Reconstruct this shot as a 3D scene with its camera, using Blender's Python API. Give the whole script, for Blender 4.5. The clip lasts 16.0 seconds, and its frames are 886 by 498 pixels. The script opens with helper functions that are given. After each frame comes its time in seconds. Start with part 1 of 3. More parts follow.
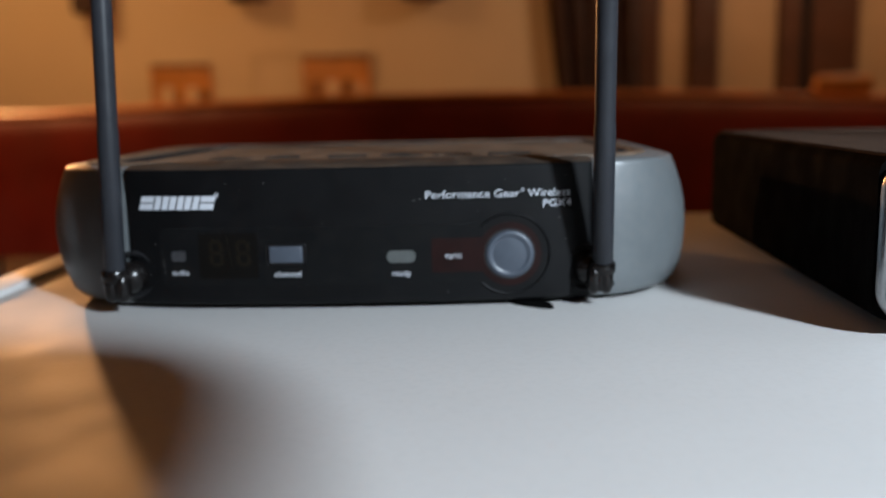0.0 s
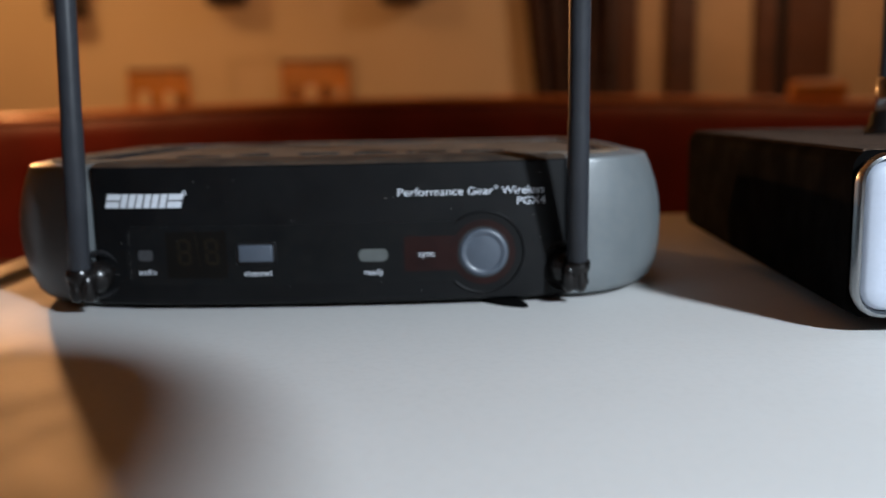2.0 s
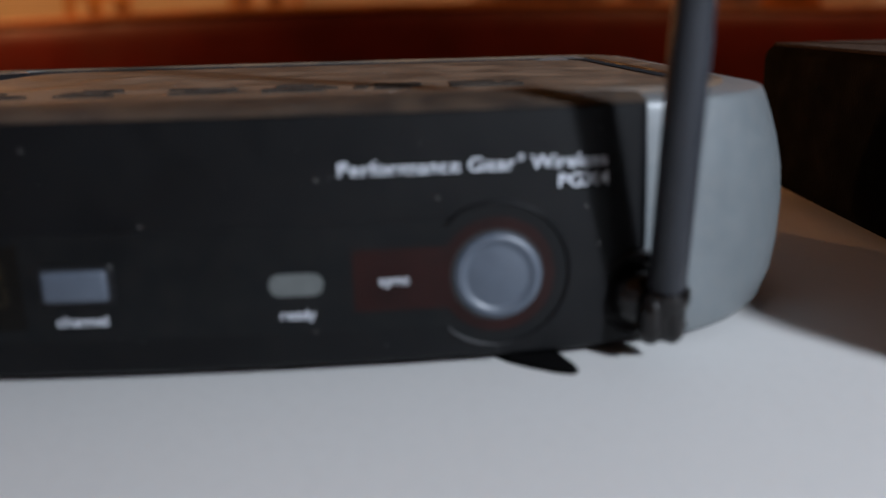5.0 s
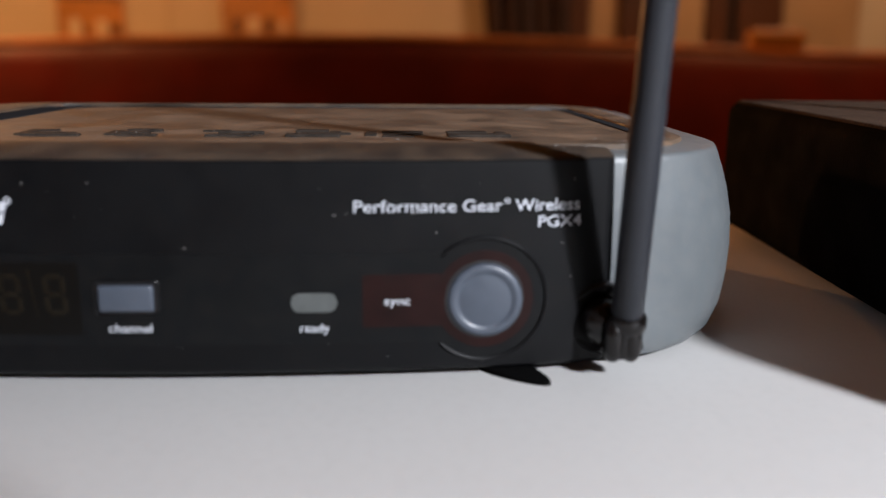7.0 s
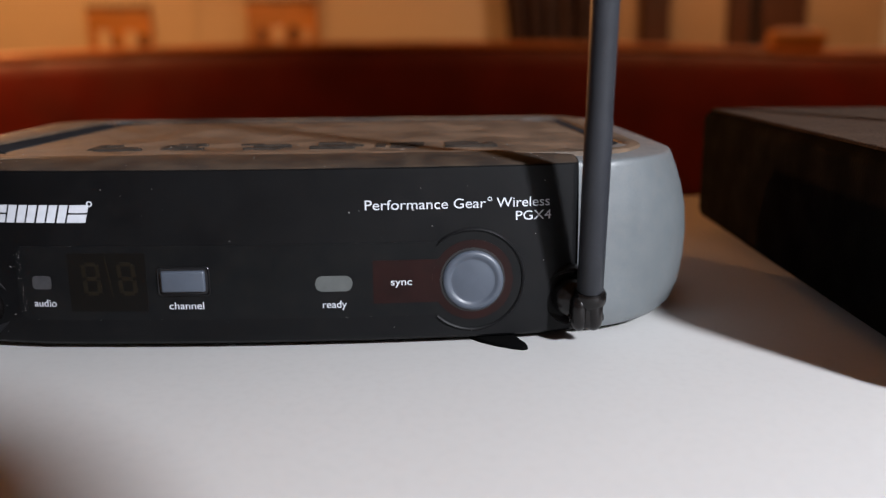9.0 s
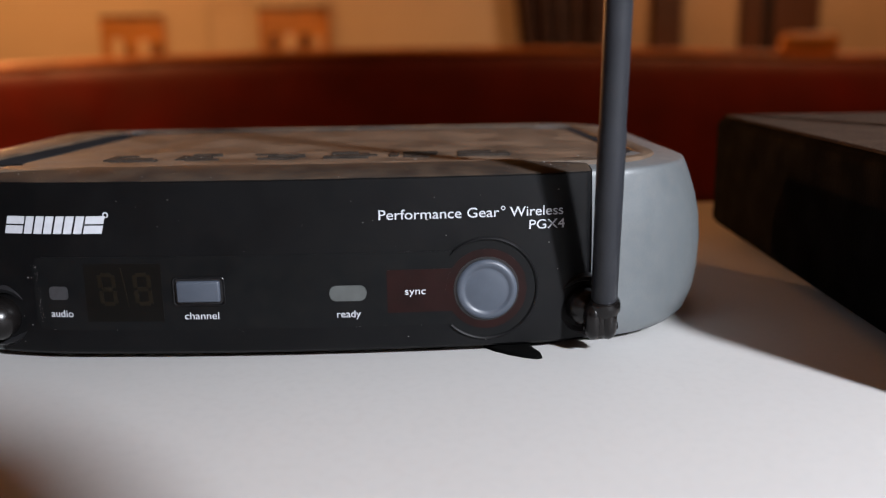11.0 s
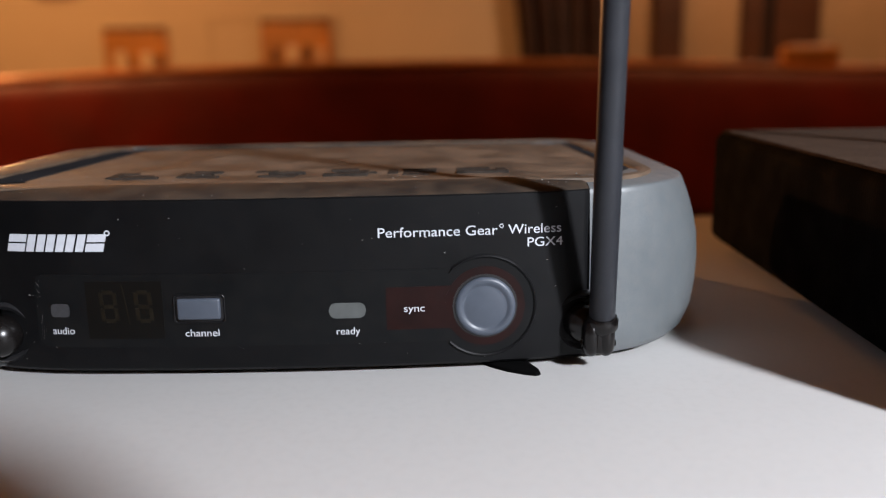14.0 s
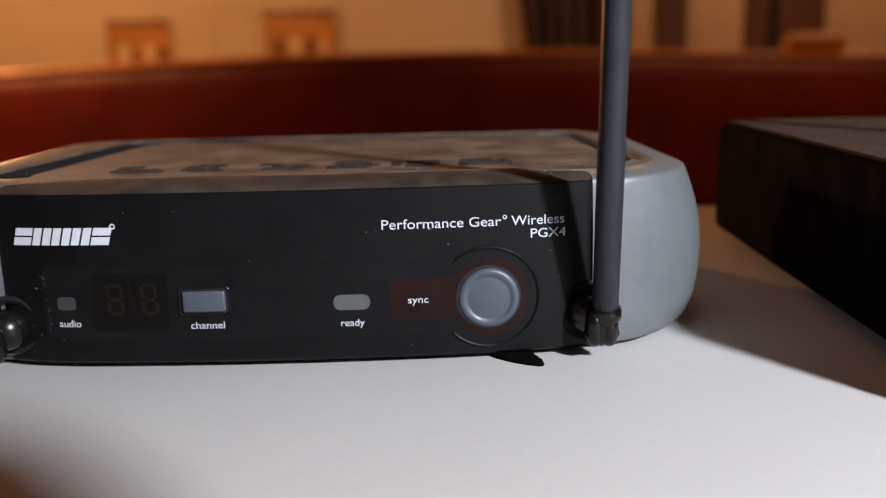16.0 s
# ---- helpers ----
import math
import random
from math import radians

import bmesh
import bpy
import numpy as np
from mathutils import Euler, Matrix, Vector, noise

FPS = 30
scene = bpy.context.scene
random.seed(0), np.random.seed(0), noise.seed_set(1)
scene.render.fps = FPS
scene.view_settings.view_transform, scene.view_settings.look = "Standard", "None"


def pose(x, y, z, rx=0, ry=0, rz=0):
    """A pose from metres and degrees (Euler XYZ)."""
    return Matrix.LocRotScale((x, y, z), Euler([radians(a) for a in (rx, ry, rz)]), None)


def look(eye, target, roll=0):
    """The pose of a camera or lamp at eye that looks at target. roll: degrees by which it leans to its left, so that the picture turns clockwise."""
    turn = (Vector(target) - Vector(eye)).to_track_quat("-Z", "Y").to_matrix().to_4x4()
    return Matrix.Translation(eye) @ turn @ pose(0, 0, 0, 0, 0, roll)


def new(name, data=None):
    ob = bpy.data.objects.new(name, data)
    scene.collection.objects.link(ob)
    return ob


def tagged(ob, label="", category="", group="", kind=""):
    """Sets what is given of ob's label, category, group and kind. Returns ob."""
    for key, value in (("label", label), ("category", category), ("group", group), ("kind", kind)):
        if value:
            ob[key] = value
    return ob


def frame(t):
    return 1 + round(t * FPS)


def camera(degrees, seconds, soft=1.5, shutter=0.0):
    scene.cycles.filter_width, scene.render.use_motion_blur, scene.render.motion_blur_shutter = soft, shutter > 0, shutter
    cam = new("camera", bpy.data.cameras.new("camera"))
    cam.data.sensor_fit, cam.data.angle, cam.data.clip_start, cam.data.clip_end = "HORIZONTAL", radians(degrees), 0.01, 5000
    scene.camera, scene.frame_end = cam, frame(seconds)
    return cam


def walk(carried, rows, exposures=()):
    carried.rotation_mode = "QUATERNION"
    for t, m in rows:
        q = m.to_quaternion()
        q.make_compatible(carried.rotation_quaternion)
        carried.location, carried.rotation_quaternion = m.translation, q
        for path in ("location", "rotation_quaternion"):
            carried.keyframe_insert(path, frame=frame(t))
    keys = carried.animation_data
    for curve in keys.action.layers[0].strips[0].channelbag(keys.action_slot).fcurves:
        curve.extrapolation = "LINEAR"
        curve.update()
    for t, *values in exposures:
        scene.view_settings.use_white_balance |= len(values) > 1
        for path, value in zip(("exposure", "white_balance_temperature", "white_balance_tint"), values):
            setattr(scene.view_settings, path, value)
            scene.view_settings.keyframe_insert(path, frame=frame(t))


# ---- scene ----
cam = camera(54.0, 16.0, soft=1.2, shutter=1.0)
cam.data.dof.use_dof = True
cam.data.dof.focus_distance = 0.1835
cam.data.dof.aperture_fstop = 10.5

# seconds, eye (m), heading, pitch and lean (degrees)
PATH = [
    (0, 0.0315, -0.2295, 0.0556, 1.37, -9.59, -1.24),
    (0.5, 0.0312, -0.2282, 0.0550, 0.70, -8.72, -1.48),
    (1, 0.0312, -0.2293, 0.0550, 1.14, -9.17, -1.86),
    (1.5, 0.0316, -0.2293, 0.0551, 1.38, -9.39, -1.81),
    (2, 0.0332, -0.2266, 0.0532, 0.01, -9.26, -1.15),
    (2.5, 0.0333, -0.2209, 0.0519, -1.03, -10.05, -0.97),
    (3, 0.0320, -0.1931, 0.0594, -3.69, -12.26, -2.06),
    (3.5, 0.0348, -0.1563, 0.0598, -3.95, -13.51, 0.70),
    (4, 0.0426, -0.1197, 0.0542, -3.10, -14.95, -1.28),
    (4.2, 0.0402, -0.1172, 0.0520, -2.20, -15.60, -2.40),
    (6.5, 0.0266, -0.1405, 0.0556, -3.62, -13.46, 0.99),
    (7, 0.0274, -0.1438, 0.0577, -3.71, -13.24, 0.58),
    (7.5, 0.0278, -0.1472, 0.0579, -3.38, -13.52, 0.02),
    (8, 0.0302, -0.1566, 0.0593, -3.19, -13.51, 0.33),
    (8.5, 0.0315, -0.1670, 0.0627, -2.70, -12.70, -0.40),
    (9, 0.0316, -0.1770, 0.0625, -1.96, -12.98, -0.45),
    (11.5, 0.0311, -0.1772, 0.0638, -1.13, -12.50, -0.89),
    (12, 0.0310, -0.1775, 0.0642, -1.10, -12.40, -0.86),
    (12.5, 0.0310, -0.1778, 0.0640, -1.11, -12.19, -0.57),
    (13, 0.0306, -0.1782, 0.0640, -1.12, -12.08, -0.44),
    (13.5, 0.0313, -0.1781, 0.0647, -1.01, -11.98, -0.54),
    (14, 0.0319, -0.1781, 0.0649, -1.04, -11.88, -0.93),
    (14.5, 0.0320, -0.1782, 0.0653, -0.66, -12.34, -1.55),
    (15, 0.0321, -0.1779, 0.0652, -0.45, -12.43, -1.28),
    (15.5, 0.0326, -0.1779, 0.0644, -0.68, -12.49, -1.05),
    (16, 0.0321, -0.1788, 0.0650, -0.72, -12.42, -1.31),
]


def row_pose(x, y, z, heading, pitch, lean):
    h, p = radians(heading), radians(pitch)
    way = Vector((-math.sin(h) * math.cos(p), math.cos(h) * math.cos(p), math.sin(p)))
    return look((x, y, z), Vector((x, y, z)) + 2 * way, lean)


walk(cam, [(r[0], row_pose(*r[1:])) for r in PATH], [(0, -0.42, 6100, 6), (2.5, -0.45, 6100, 6), (3.0, -0.50, 6050, 7), (4.2, -0.60, 6000, 9), (6.5, -0.05, 6650, 14), (16, -0.05, 6650, 14)])

# ---------------------------------------------------------------- light
world = bpy.data.worlds.new("room_air")
world.use_nodes = True
world.node_tree.nodes["Background"].inputs[0].default_value = (1.0, 0.72, 0.45, 1)
world.node_tree.nodes["Background"].inputs[1].default_value = 0.008
scene.world = world


def lamp(name, kind, energy, colour, at, target=None):
    data = bpy.data.lights.new(name, kind)
    data.energy, data.color = energy, colour
    ob = new(name, data)
    ob.matrix_world = look(at, target) if target else Matrix.Translation(at)
    return ob


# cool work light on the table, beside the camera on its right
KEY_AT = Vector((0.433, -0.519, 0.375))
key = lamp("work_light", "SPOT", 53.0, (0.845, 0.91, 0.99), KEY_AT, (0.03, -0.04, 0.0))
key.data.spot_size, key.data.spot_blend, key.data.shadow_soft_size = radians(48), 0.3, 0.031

# warm floor lamp beyond the bench; two unseen ceiling fills added for the far wall
LAMP = Vector((-1.53, 2.62, 0.46))
warm = lamp("floor_lamp_light", "POINT", 77.0, (1.0, 0.44, 0.155), LAMP)
warm.data.shadow_soft_size = 0.05
CEILING_Z = 2.15
WALL_FILLS = ((-2.5, 3.6, 33.0, (-2.4, 5.0, 0.30), (1.0, 0.52, 0.18)), (2.1, 3.5, 43.0, (2.0, 5.0, 0.2), (1.0, 0.64, 0.37)))
for cx, cy, power, aim, tint in WALL_FILLS:
    ob = lamp("wall_fill_light", "AREA", power, tint, (cx, cy, CEILING_Z - 0.16), aim)
    ob.data.size = 0.3
# two unseen spots added to brighten the bench, left and right
SPOT_AT = Vector((-2.0, 0.9, CEILING_Z - 0.12))
spot = lamp("bench_fill_light", "SPOT", 270.0, (1.0, 0.43, 0.15), SPOT_AT, (-1.6, 2.2, 0.0))
EAST_AT = Vector((1.7, 0.9, CEILING_Z - 0.12))
east = lamp("bench_fill_light", "SPOT", 75.0, (1.0, 0.47, 0.18), EAST_AT, (1.1, 2.2, 0.0))
east.data.spot_size, east.data.spot_blend, east.data.shadow_soft_size = radians(62), 1.0, 0.05
spot.data.spot_size, spot.data.spot_blend, spot.data.shadow_soft_size = radians(62), 1.0, 0.05


# ---------------------------------------------------------------- materials
def material(name, base, rough=0.5, metal=0.0, coat=0.0, spec=0.5, vary=0.12, scale=40.0, grain=0.0, grain_scale=900.0,
             bump=0.0, bump_scale=600.0, dust=None, dust_amount=0.0, dust_scale=120.0, trans=0.0, emit=0.0):
    """A surface with broad tone changes, fine grain, optional relief and a film of dust."""
    m = bpy.data.materials.new(name)
    m.use_nodes = True
    nt = m.node_tree
    b = nt.nodes["Principled BSDF"]
    link = nt.links.new
    co = nt.nodes.new("ShaderNodeTexCoord")

    def field(size, detail=4.0):
        n = nt.nodes.new("ShaderNodeTexNoise")
        n.inputs["Scale"].default_value, n.inputs["Detail"].default_value = size, detail
        link(co.outputs["Object"], n.inputs["Vector"])
        return n.outputs["Fac"]

    def span(value, lo, hi, a=0.3, z=0.7):
        r = nt.nodes.new("ShaderNodeMapRange")
        r.inputs[1].default_value, r.inputs[2].default_value = a, z
        r.inputs[3].default_value, r.inputs[4].default_value = lo, hi
        link(value, r.inputs[0])
        return r.outputs[0]

    def mix(kind, fac, a, c):
        x = nt.nodes.new("ShaderNodeMix")
        x.data_type, x.blend_type = "RGBA", kind
        for socket, v in ((x.inputs[0], fac), (x.inputs[6], a), (x.inputs[7], c)):
            if isinstance(v, bpy.types.NodeSocket):
                link(v, socket)
            elif isinstance(v, tuple):
                socket.default_value = (*v, 1)
            else:
                socket.default_value = v
        return x.outputs[2]

    low = tuple(c * (1 - vary) for c in base)
    high = tuple(min(1, c * (1 + vary)) for c in base)
    colour = mix("MIX", span(field(scale), 0, 1), low, high)
    if grain:
        g = tuple(c * (1 - grain) for c in base)
        colour = mix("MIX", span(field(grain_scale, 2), 0, 0.6, 0.45, 0.75), colour, g)
    roughness = span(field(scale * 2.3), rough * 0.85, min(1, rough * 1.15))
    if dust:
        film = span(field(dust_scale, 6), 0, dust_amount, 0.35, 0.72)
        colour = mix("MIX", film, colour, dust)
        r = nt.nodes.new("ShaderNodeMath")
        r.operation, r.use_clamp = "ADD", True
        link(roughness, r.inputs[0])
        link(film, r.inputs[1])
        roughness = r.outputs[0]
    link(colour, b.inputs["Base Color"])
    link(roughness, b.inputs["Roughness"])
    b.inputs["Metallic"].default_value = metal
    b.inputs["Coat Weight"].default_value = coat
    b.inputs["Coat Roughness"].default_value = 0.08
    b.inputs["Specular IOR Level"].default_value = spec
    b.inputs["Transmission Weight"].default_value = trans
    if emit:
        b.inputs["Emission Color"].default_value = (*base, 1)
        b.inputs["Emission Strength"].default_value = emit
    if bump:
        n = nt.nodes.new("ShaderNodeBump")
        n.inputs["Strength"].default_value, n.inputs["Distance"].default_value = bump, 0.0006
        link(field(bump_scale, 3), n.inputs["Height"])
        link(n.outputs["Normal"], b.inputs["Normal"])
    return m


DUST = (0.34, 0.27, 0.21)
M_PANEL = material("black_gloss_plastic", (0.0021, 0.0023, 0.0028), 0.50, spec=0.17, grain=0.3, dust=DUST, dust_amount=0.004, dust_scale=220)
M_STRIP = material("smoked_lens_plastic", (0.0041, 0.0046, 0.0051), 0.34, spec=0.15, dust=DUST, dust_amount=0.007, dust_scale=260)
M_TOP = material("dusty_black_plastic", (0.05, 0.038, 0.028), 0.5, vary=0.3, scale=60, grain=0.3, dust=(0.30, 0.172, 0.088), dust_amount=0.44, dust_scale=90, bump=0.25, bump_scale=1500)
M_GROOVE = material("clean_black_plastic", (0.012, 0.012, 0.013), 0.3, spec=0.5)
M_CAP = material("grey_moulded_plastic", (0.100, 0.113, 0.119), 0.38, spec=0.6, vary=0.06, scale=90, grain=0.12, grain_scale=2600, bump=0.10, bump_scale=3200, dust=DUST, dust_amount=0.05, dust_scale=420)
# near-black for the rim's shade laid on the top plate
M_RIM_SHADE = material("rim_shade_black", (0.024, 0.024, 0.026), 0.95, spec=0.0)
M_SEAM = material("black_seam", (0.0007, 0.0007, 0.0008), 0.9, spec=0.0)
M_MARK = material("bare_black_mark", (0.030, 0.024, 0.020), 0.8, spec=0.05, vary=0.4, scale=500)
M_BEVEL = material("dusty_bevel_plastic", (0.02, 0.017, 0.015), 0.5, vary=0.2, spec=0.3, dust=(0.27, 0.165, 0.09), dust_amount=0.13, dust_scale=150)
M_BODY = material("black_matt_plastic", (0.02, 0.02, 0.02), 0.6)
M_ROD = material("antenna_rubber", (0.023, 0.0245, 0.029), 0.40, spec=0.25, vary=0.12, scale=160, grain=0.15, grain_scale=1800)
M_HINGE = material("glossy_black_hinge", (0.005, 0.0042, 0.0040), 0.26, spec=0.38)
M_BUTTON = material("blue_grey_button", (0.052, 0.063, 0.082), 0.42, vary=0.08, scale=300, grain=0.1, grain_scale=3000)
# rubber of the feet, also the black of the shadow wedge in front
M_FOOT_SHADE = material("foot_and_shade_black", (0.003, 0.003, 0.003), 0.95, spec=0.0)
M_PRINT = material("white_print", (0.50, 0.52, 0.56), 0.5, vary=0.05, scale=900)
M_LED = material("unlit_milky_lens", (0.070, 0.076, 0.074), 0.35, vary=0.1, scale=500)
M_LED_DIM = material("unlit_smoked_lens", (0.034, 0.035, 0.038), 0.35, vary=0.2, scale=900)
M_RED = material("dark_red_lens", (0.0095, 0.0020, 0.0016), 0.4, spec=0.2, vary=0.3, scale=200)
M_DISPLAY = material("amber_black_display", (0.0043, 0.0039, 0.0034), 0.36, spec=0.12)
M_SEGMENT = material("unlit_amber_segment", (0.0085, 0.0066, 0.0042), 0.4, spec=0.15, vary=0.2, scale=600)
M_SPECK = material("dust_speck", (0.22, 0.21, 0.20), 0.9)
M_TABLE = material("white_laminate", (0.66, 0.655, 0.64), 0.55, spec=0.2, vary=0.035, scale=9, grain=0.05, grain_scale=500, bump=0.03, bump_scale=900, dust=(0.45, 0.42, 0.38), dust_amount=0.10, dust_scale=35)
M_STEEL = material("table_leg_steel", (0.25, 0.25, 0.26), 0.4, metal=1.0)
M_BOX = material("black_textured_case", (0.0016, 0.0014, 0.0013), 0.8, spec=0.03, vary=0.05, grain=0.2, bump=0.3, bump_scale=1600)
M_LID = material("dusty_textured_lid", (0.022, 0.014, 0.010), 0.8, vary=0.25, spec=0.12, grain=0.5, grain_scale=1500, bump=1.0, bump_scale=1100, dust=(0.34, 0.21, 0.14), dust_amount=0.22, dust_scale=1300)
M_BEZEL = material("satin_silver_bezel", (0.34, 0.35, 0.36), 0.26, metal=1.0, vary=0.1)
M_FACE = material("pale_silver_faceplate", (0.40, 0.43, 0.50), 0.4, vary=0.05, scale=60, grain=0.06)
M_CHROME = material("chrome_rod", (0.75, 0.75, 0.76), 0.12, metal=1.0)
M_BENCH = material("dark_red_vinyl", (0.16, 0.0125, 0.005), 0.5, vary=0.3, scale=5, grain=0.25, grain_scale=180, bump=0.3, bump_scale=260)
M_RAIL = material("orange_varnished_wood", (0.46, 0.15, 0.036), 0.58, vary=0.3, scale=7, grain=0.3, grain_scale=90)
M_WALL = material("beige_wall_paint", (0.52, 0.405, 0.28), 0.8, vary=0.08, scale=1.2, grain=0.08, grain_scale=60, bump=0.2, bump_scale=120)
M_CEIL = material("ceiling_paint", (0.6, 0.54, 0.45), 0.85, vary=0.05, scale=2)
M_FLOOR = material("brown_carpet", (0.10, 0.06, 0.045), 0.95, vary=0.3, scale=3, grain=0.4, grain_scale=220)
M_WOOD = material("dark_brown_wood", (0.055, 0.020, 0.010), 0.45, vary=0.35, scale=4, grain=0.3, grain_scale=70)
M_WOOD_MID = material("red_brown_wood", (0.066, 0.022, 0.009), 0.45, vary=0.3, scale=4, grain=0.3, grain_scale=70)
M_PANELWOOD = material("tan_door_panel", (0.34, 0.20, 0.10), 0.55, vary=0.15, scale=3, grain=0.2, grain_scale=60)
M_DRAPE = material("dark_plum_cloth", (0.040, 0.018, 0.016), 0.9, vary=0.3, scale=6, grain=0.3, grain_scale=200)
M_BOARD = material("orange_wood_board", (0.44, 0.17, 0.024), 0.5, vary=0.3, scale=9, grain=0.3, grain_scale=60)
M_FRAME = material("dark_board_frame", (0.09, 0.035, 0.014), 0.45, vary=0.3, scale=20)
M_PAPER = material("pale_paper", (0.55, 0.43, 0.30), 0.85, vary=0.1, scale=20)
M_DARKPAPER = material("dark_paper", (0.10, 0.05, 0.025), 0.8, vary=0.3, scale=30)
M_SPEAKER = material("dark_speaker_case", (0.035, 0.022, 0.015), 0.6, vary=0.2, scale=30)
M_GLOW = material("lit_lamp_shade", (1.0, 0.72, 0.38), 0.6, emit=9.0)


# ---------------------------------------------------------------- mesh tools
def part(name, bm, mat, parent=None, label="", smooth=False):
    bmesh.ops.recalc_face_normals(bm, faces=bm.faces)
    me = bpy.data.meshes.new(name)
    bm.to_mesh(me)
    bm.free()
    me.materials.append(mat)
    if smooth:
        me.polygons.foreach_set("use_smooth", [True] * len(me.polygons))
        me.set_sharp_from_angle(angle=radians(38))
    ob = new(name, me)
    ob.parent = parent
    return tagged(ob, label)


def thing(name, label, category, at=(0, 0, 0), rz=0, group="", kind=""):
    ob = new(name)
    ob.empty_display_size = 0.02
    ob.matrix_world = pose(*at, 0, 0, rz)
    return tagged(ob, label, category, group, kind)


def box(x0, x1, y0, y1, z0, z1, bevel=0.0, seg=2, bm=None):
    own = bm is None
    b = bmesh.new()
    bmesh.ops.create_cube(b, size=1)
    for v in b.verts:
        v.co = Vector((x0 + (v.co.x + 0.5) * (x1 - x0), y0 + (v.co.y + 0.5) * (y1 - y0), z0 + (v.co.z + 0.5) * (z1 - z0)))
    if bevel:
        bmesh.ops.bevel(b, geom=b.edges[:], offset=bevel, segments=seg, profile=0.5, affect="EDGES")
    if own:
        return b
    me = bpy.data.meshes.new("join")
    b.to_mesh(me)
    b.free()
    bm.from_mesh(me)
    bpy.data.meshes.remove(me)
    return bm


def lathe(profile, n=40, axis="Z", at=(0, 0, 0)):
    """Spin (radius, height) pairs round an axis; open ends are capped."""
    bm = bmesh.new()
    rings = []
    for r, h in profile:
        ring = []
        for i in range(n):
            a = 2 * math.pi * i / n
            p = (r * math.cos(a), r * math.sin(a), h)
            if axis == "Y":
                p = (p[0], -p[2], p[1])
            if axis == "X":
                p = (p[2], p[0], p[1])
            ring.append(bm.verts.new(Vector(p) + Vector(at)))
        rings.append(ring)
    for a, b in zip(rings, rings[1:]):
        for i in range(n):
            bm.faces.new((a[i], a[(i + 1) % n], b[(i + 1) % n], b[i]))
    bm.faces.new(rings[0])
    bm.faces.new(rings[-1])
    return bm


def loft(rows, closed_u=False, caps=False):
    bm = bmesh.new()
    grid = [[bm.verts.new(p) for p in row] for row in rows]
    n = len(rows[0])
    for a, b in zip(grid, grid[1:]):
        for i in range(n if closed_u else n - 1):
            j = (i + 1) % n
            bm.faces.new((a[i], a[j], b[j], b[i]))
    if caps:
        bm.faces.new(grid[0])
        bm.faces.new(grid[-1])
    return bm


# ---------------------------------------------------------------- room
def slab_wall(name, x0, x1, y0, y1, z0, z1, mat):
    return tagged(part(name, box(x0, x1, y0, y1, z0, z1), mat), kind="structure")


FLOOR_Z = -0.75
RX0, RX1, RY0, RY1 = -5.0, 5.0, -3.5, 5.0
slab_wall("floor", RX0, RX1, RY0, RY1, FLOOR_Z - 0.1, FLOOR_Z, M_FLOOR)
slab_wall("ceiling", RX0, RX1, RY0, RY1, CEILING_Z, CEILING_Z + 0.1, M_CEIL)
slab_wall("wall_north", RX0, RX1, RY1, RY1 + 0.15, FLOOR_Z - 0.1, CEILING_Z + 0.1, M_WALL)
slab_wall("wall_south", RX0, RX1, RY0 - 0.15, RY0, FLOOR_Z - 0.1, CEILING_Z + 0.1, M_WALL)
slab_wall("wall_west", RX0 - 0.15, RX0, RY0 - 0.15, RY1 + 0.15, FLOOR_Z - 0.1, CEILING_Z + 0.1, M_WALL)
slab_wall("wall_east", RX1, RX1 + 0.15, RY0 - 0.15, RY1 + 0.15, FLOOR_Z - 0.1, CEILING_Z + 0.1, M_WALL)

# ---------------------------------------------------------------- table
TABLE_Z = 0.0016
T_X0, T_X1, T_Y0, T_Y1 = -0.117, 1.15, -0.62, 0.181
table = thing("table", "white laminate table with a raised lip along one edge", "table", (0, 0, TABLE_Z))
part("tabletop", box(T_X0 + 0.001, T_X1, T_Y0, T_Y1, -0.025, 0.0, 0.0015), M_TABLE, table, smooth=True)
part("edge_lip", box(T_X0, T_X0 + 0.0115, T_Y0, T_Y1, -0.002, 0.0018, 0.0004), M_TABLE, table, "raised white lip along the edge", smooth=True)
for lx in (T_X0 + 0.06, T_X1 - 0.06):
    for ly in (T_Y0 + 0.06, T_Y1 - 0.06):
        part("leg", lathe([(0.016, FLOOR_Z - TABLE_Z), (0.018, FLOOR_Z + 0.008), (0.018, -0.03), (0.024, -0.0255)], 20, at=(lx, ly, 0)), M_STEEL, table, smooth=True)
part("apron", box(T_X0 + 0.04, T_X1 - 0.04, T_Y1 - 0.07, T_Y1 - 0.05, -0.085, -0.0255, 0.002), M_STEEL, table)

# ---------------------------------------------------------------- receiver
HALF, JOINT, DEEP, CORNER_Y = 0.0941, 0.0628, 0.112, 0.033


def bow(u):
    """The front face's depth: a shallow arc."""
    return -0.0038 * (1 - (u / 0.0675) ** 2) + 0.0016 * max(0.0, (abs(u) - 0.045) / 0.0165) ** 2


def side_points(ins, back):
    """Right-hand plan outline from the panel's joint round to the middle of the back."""
    pts = []
    y0 = bow(JOINT) + back
    for i in range(17):
        a = math.pi / 2 * i / 16
        pts.append((JOINT + (HALF - ins - JOINT) * math.sin(a), CORNER_Y - (CORNER_Y - y0) * math.cos(a)))
    r = 0.016
    for i in range(1, 4):
        pts.append((HALF - ins, CORNER_Y + (DEEP - r - CORNER_Y) * i / 3))
    for i in range(1, 9):
        a = math.pi / 2 * i / 8
        pts.append((HALF - ins - r + r * math.cos(a), DEEP - r + (r - back) * math.sin(a)))
    return pts


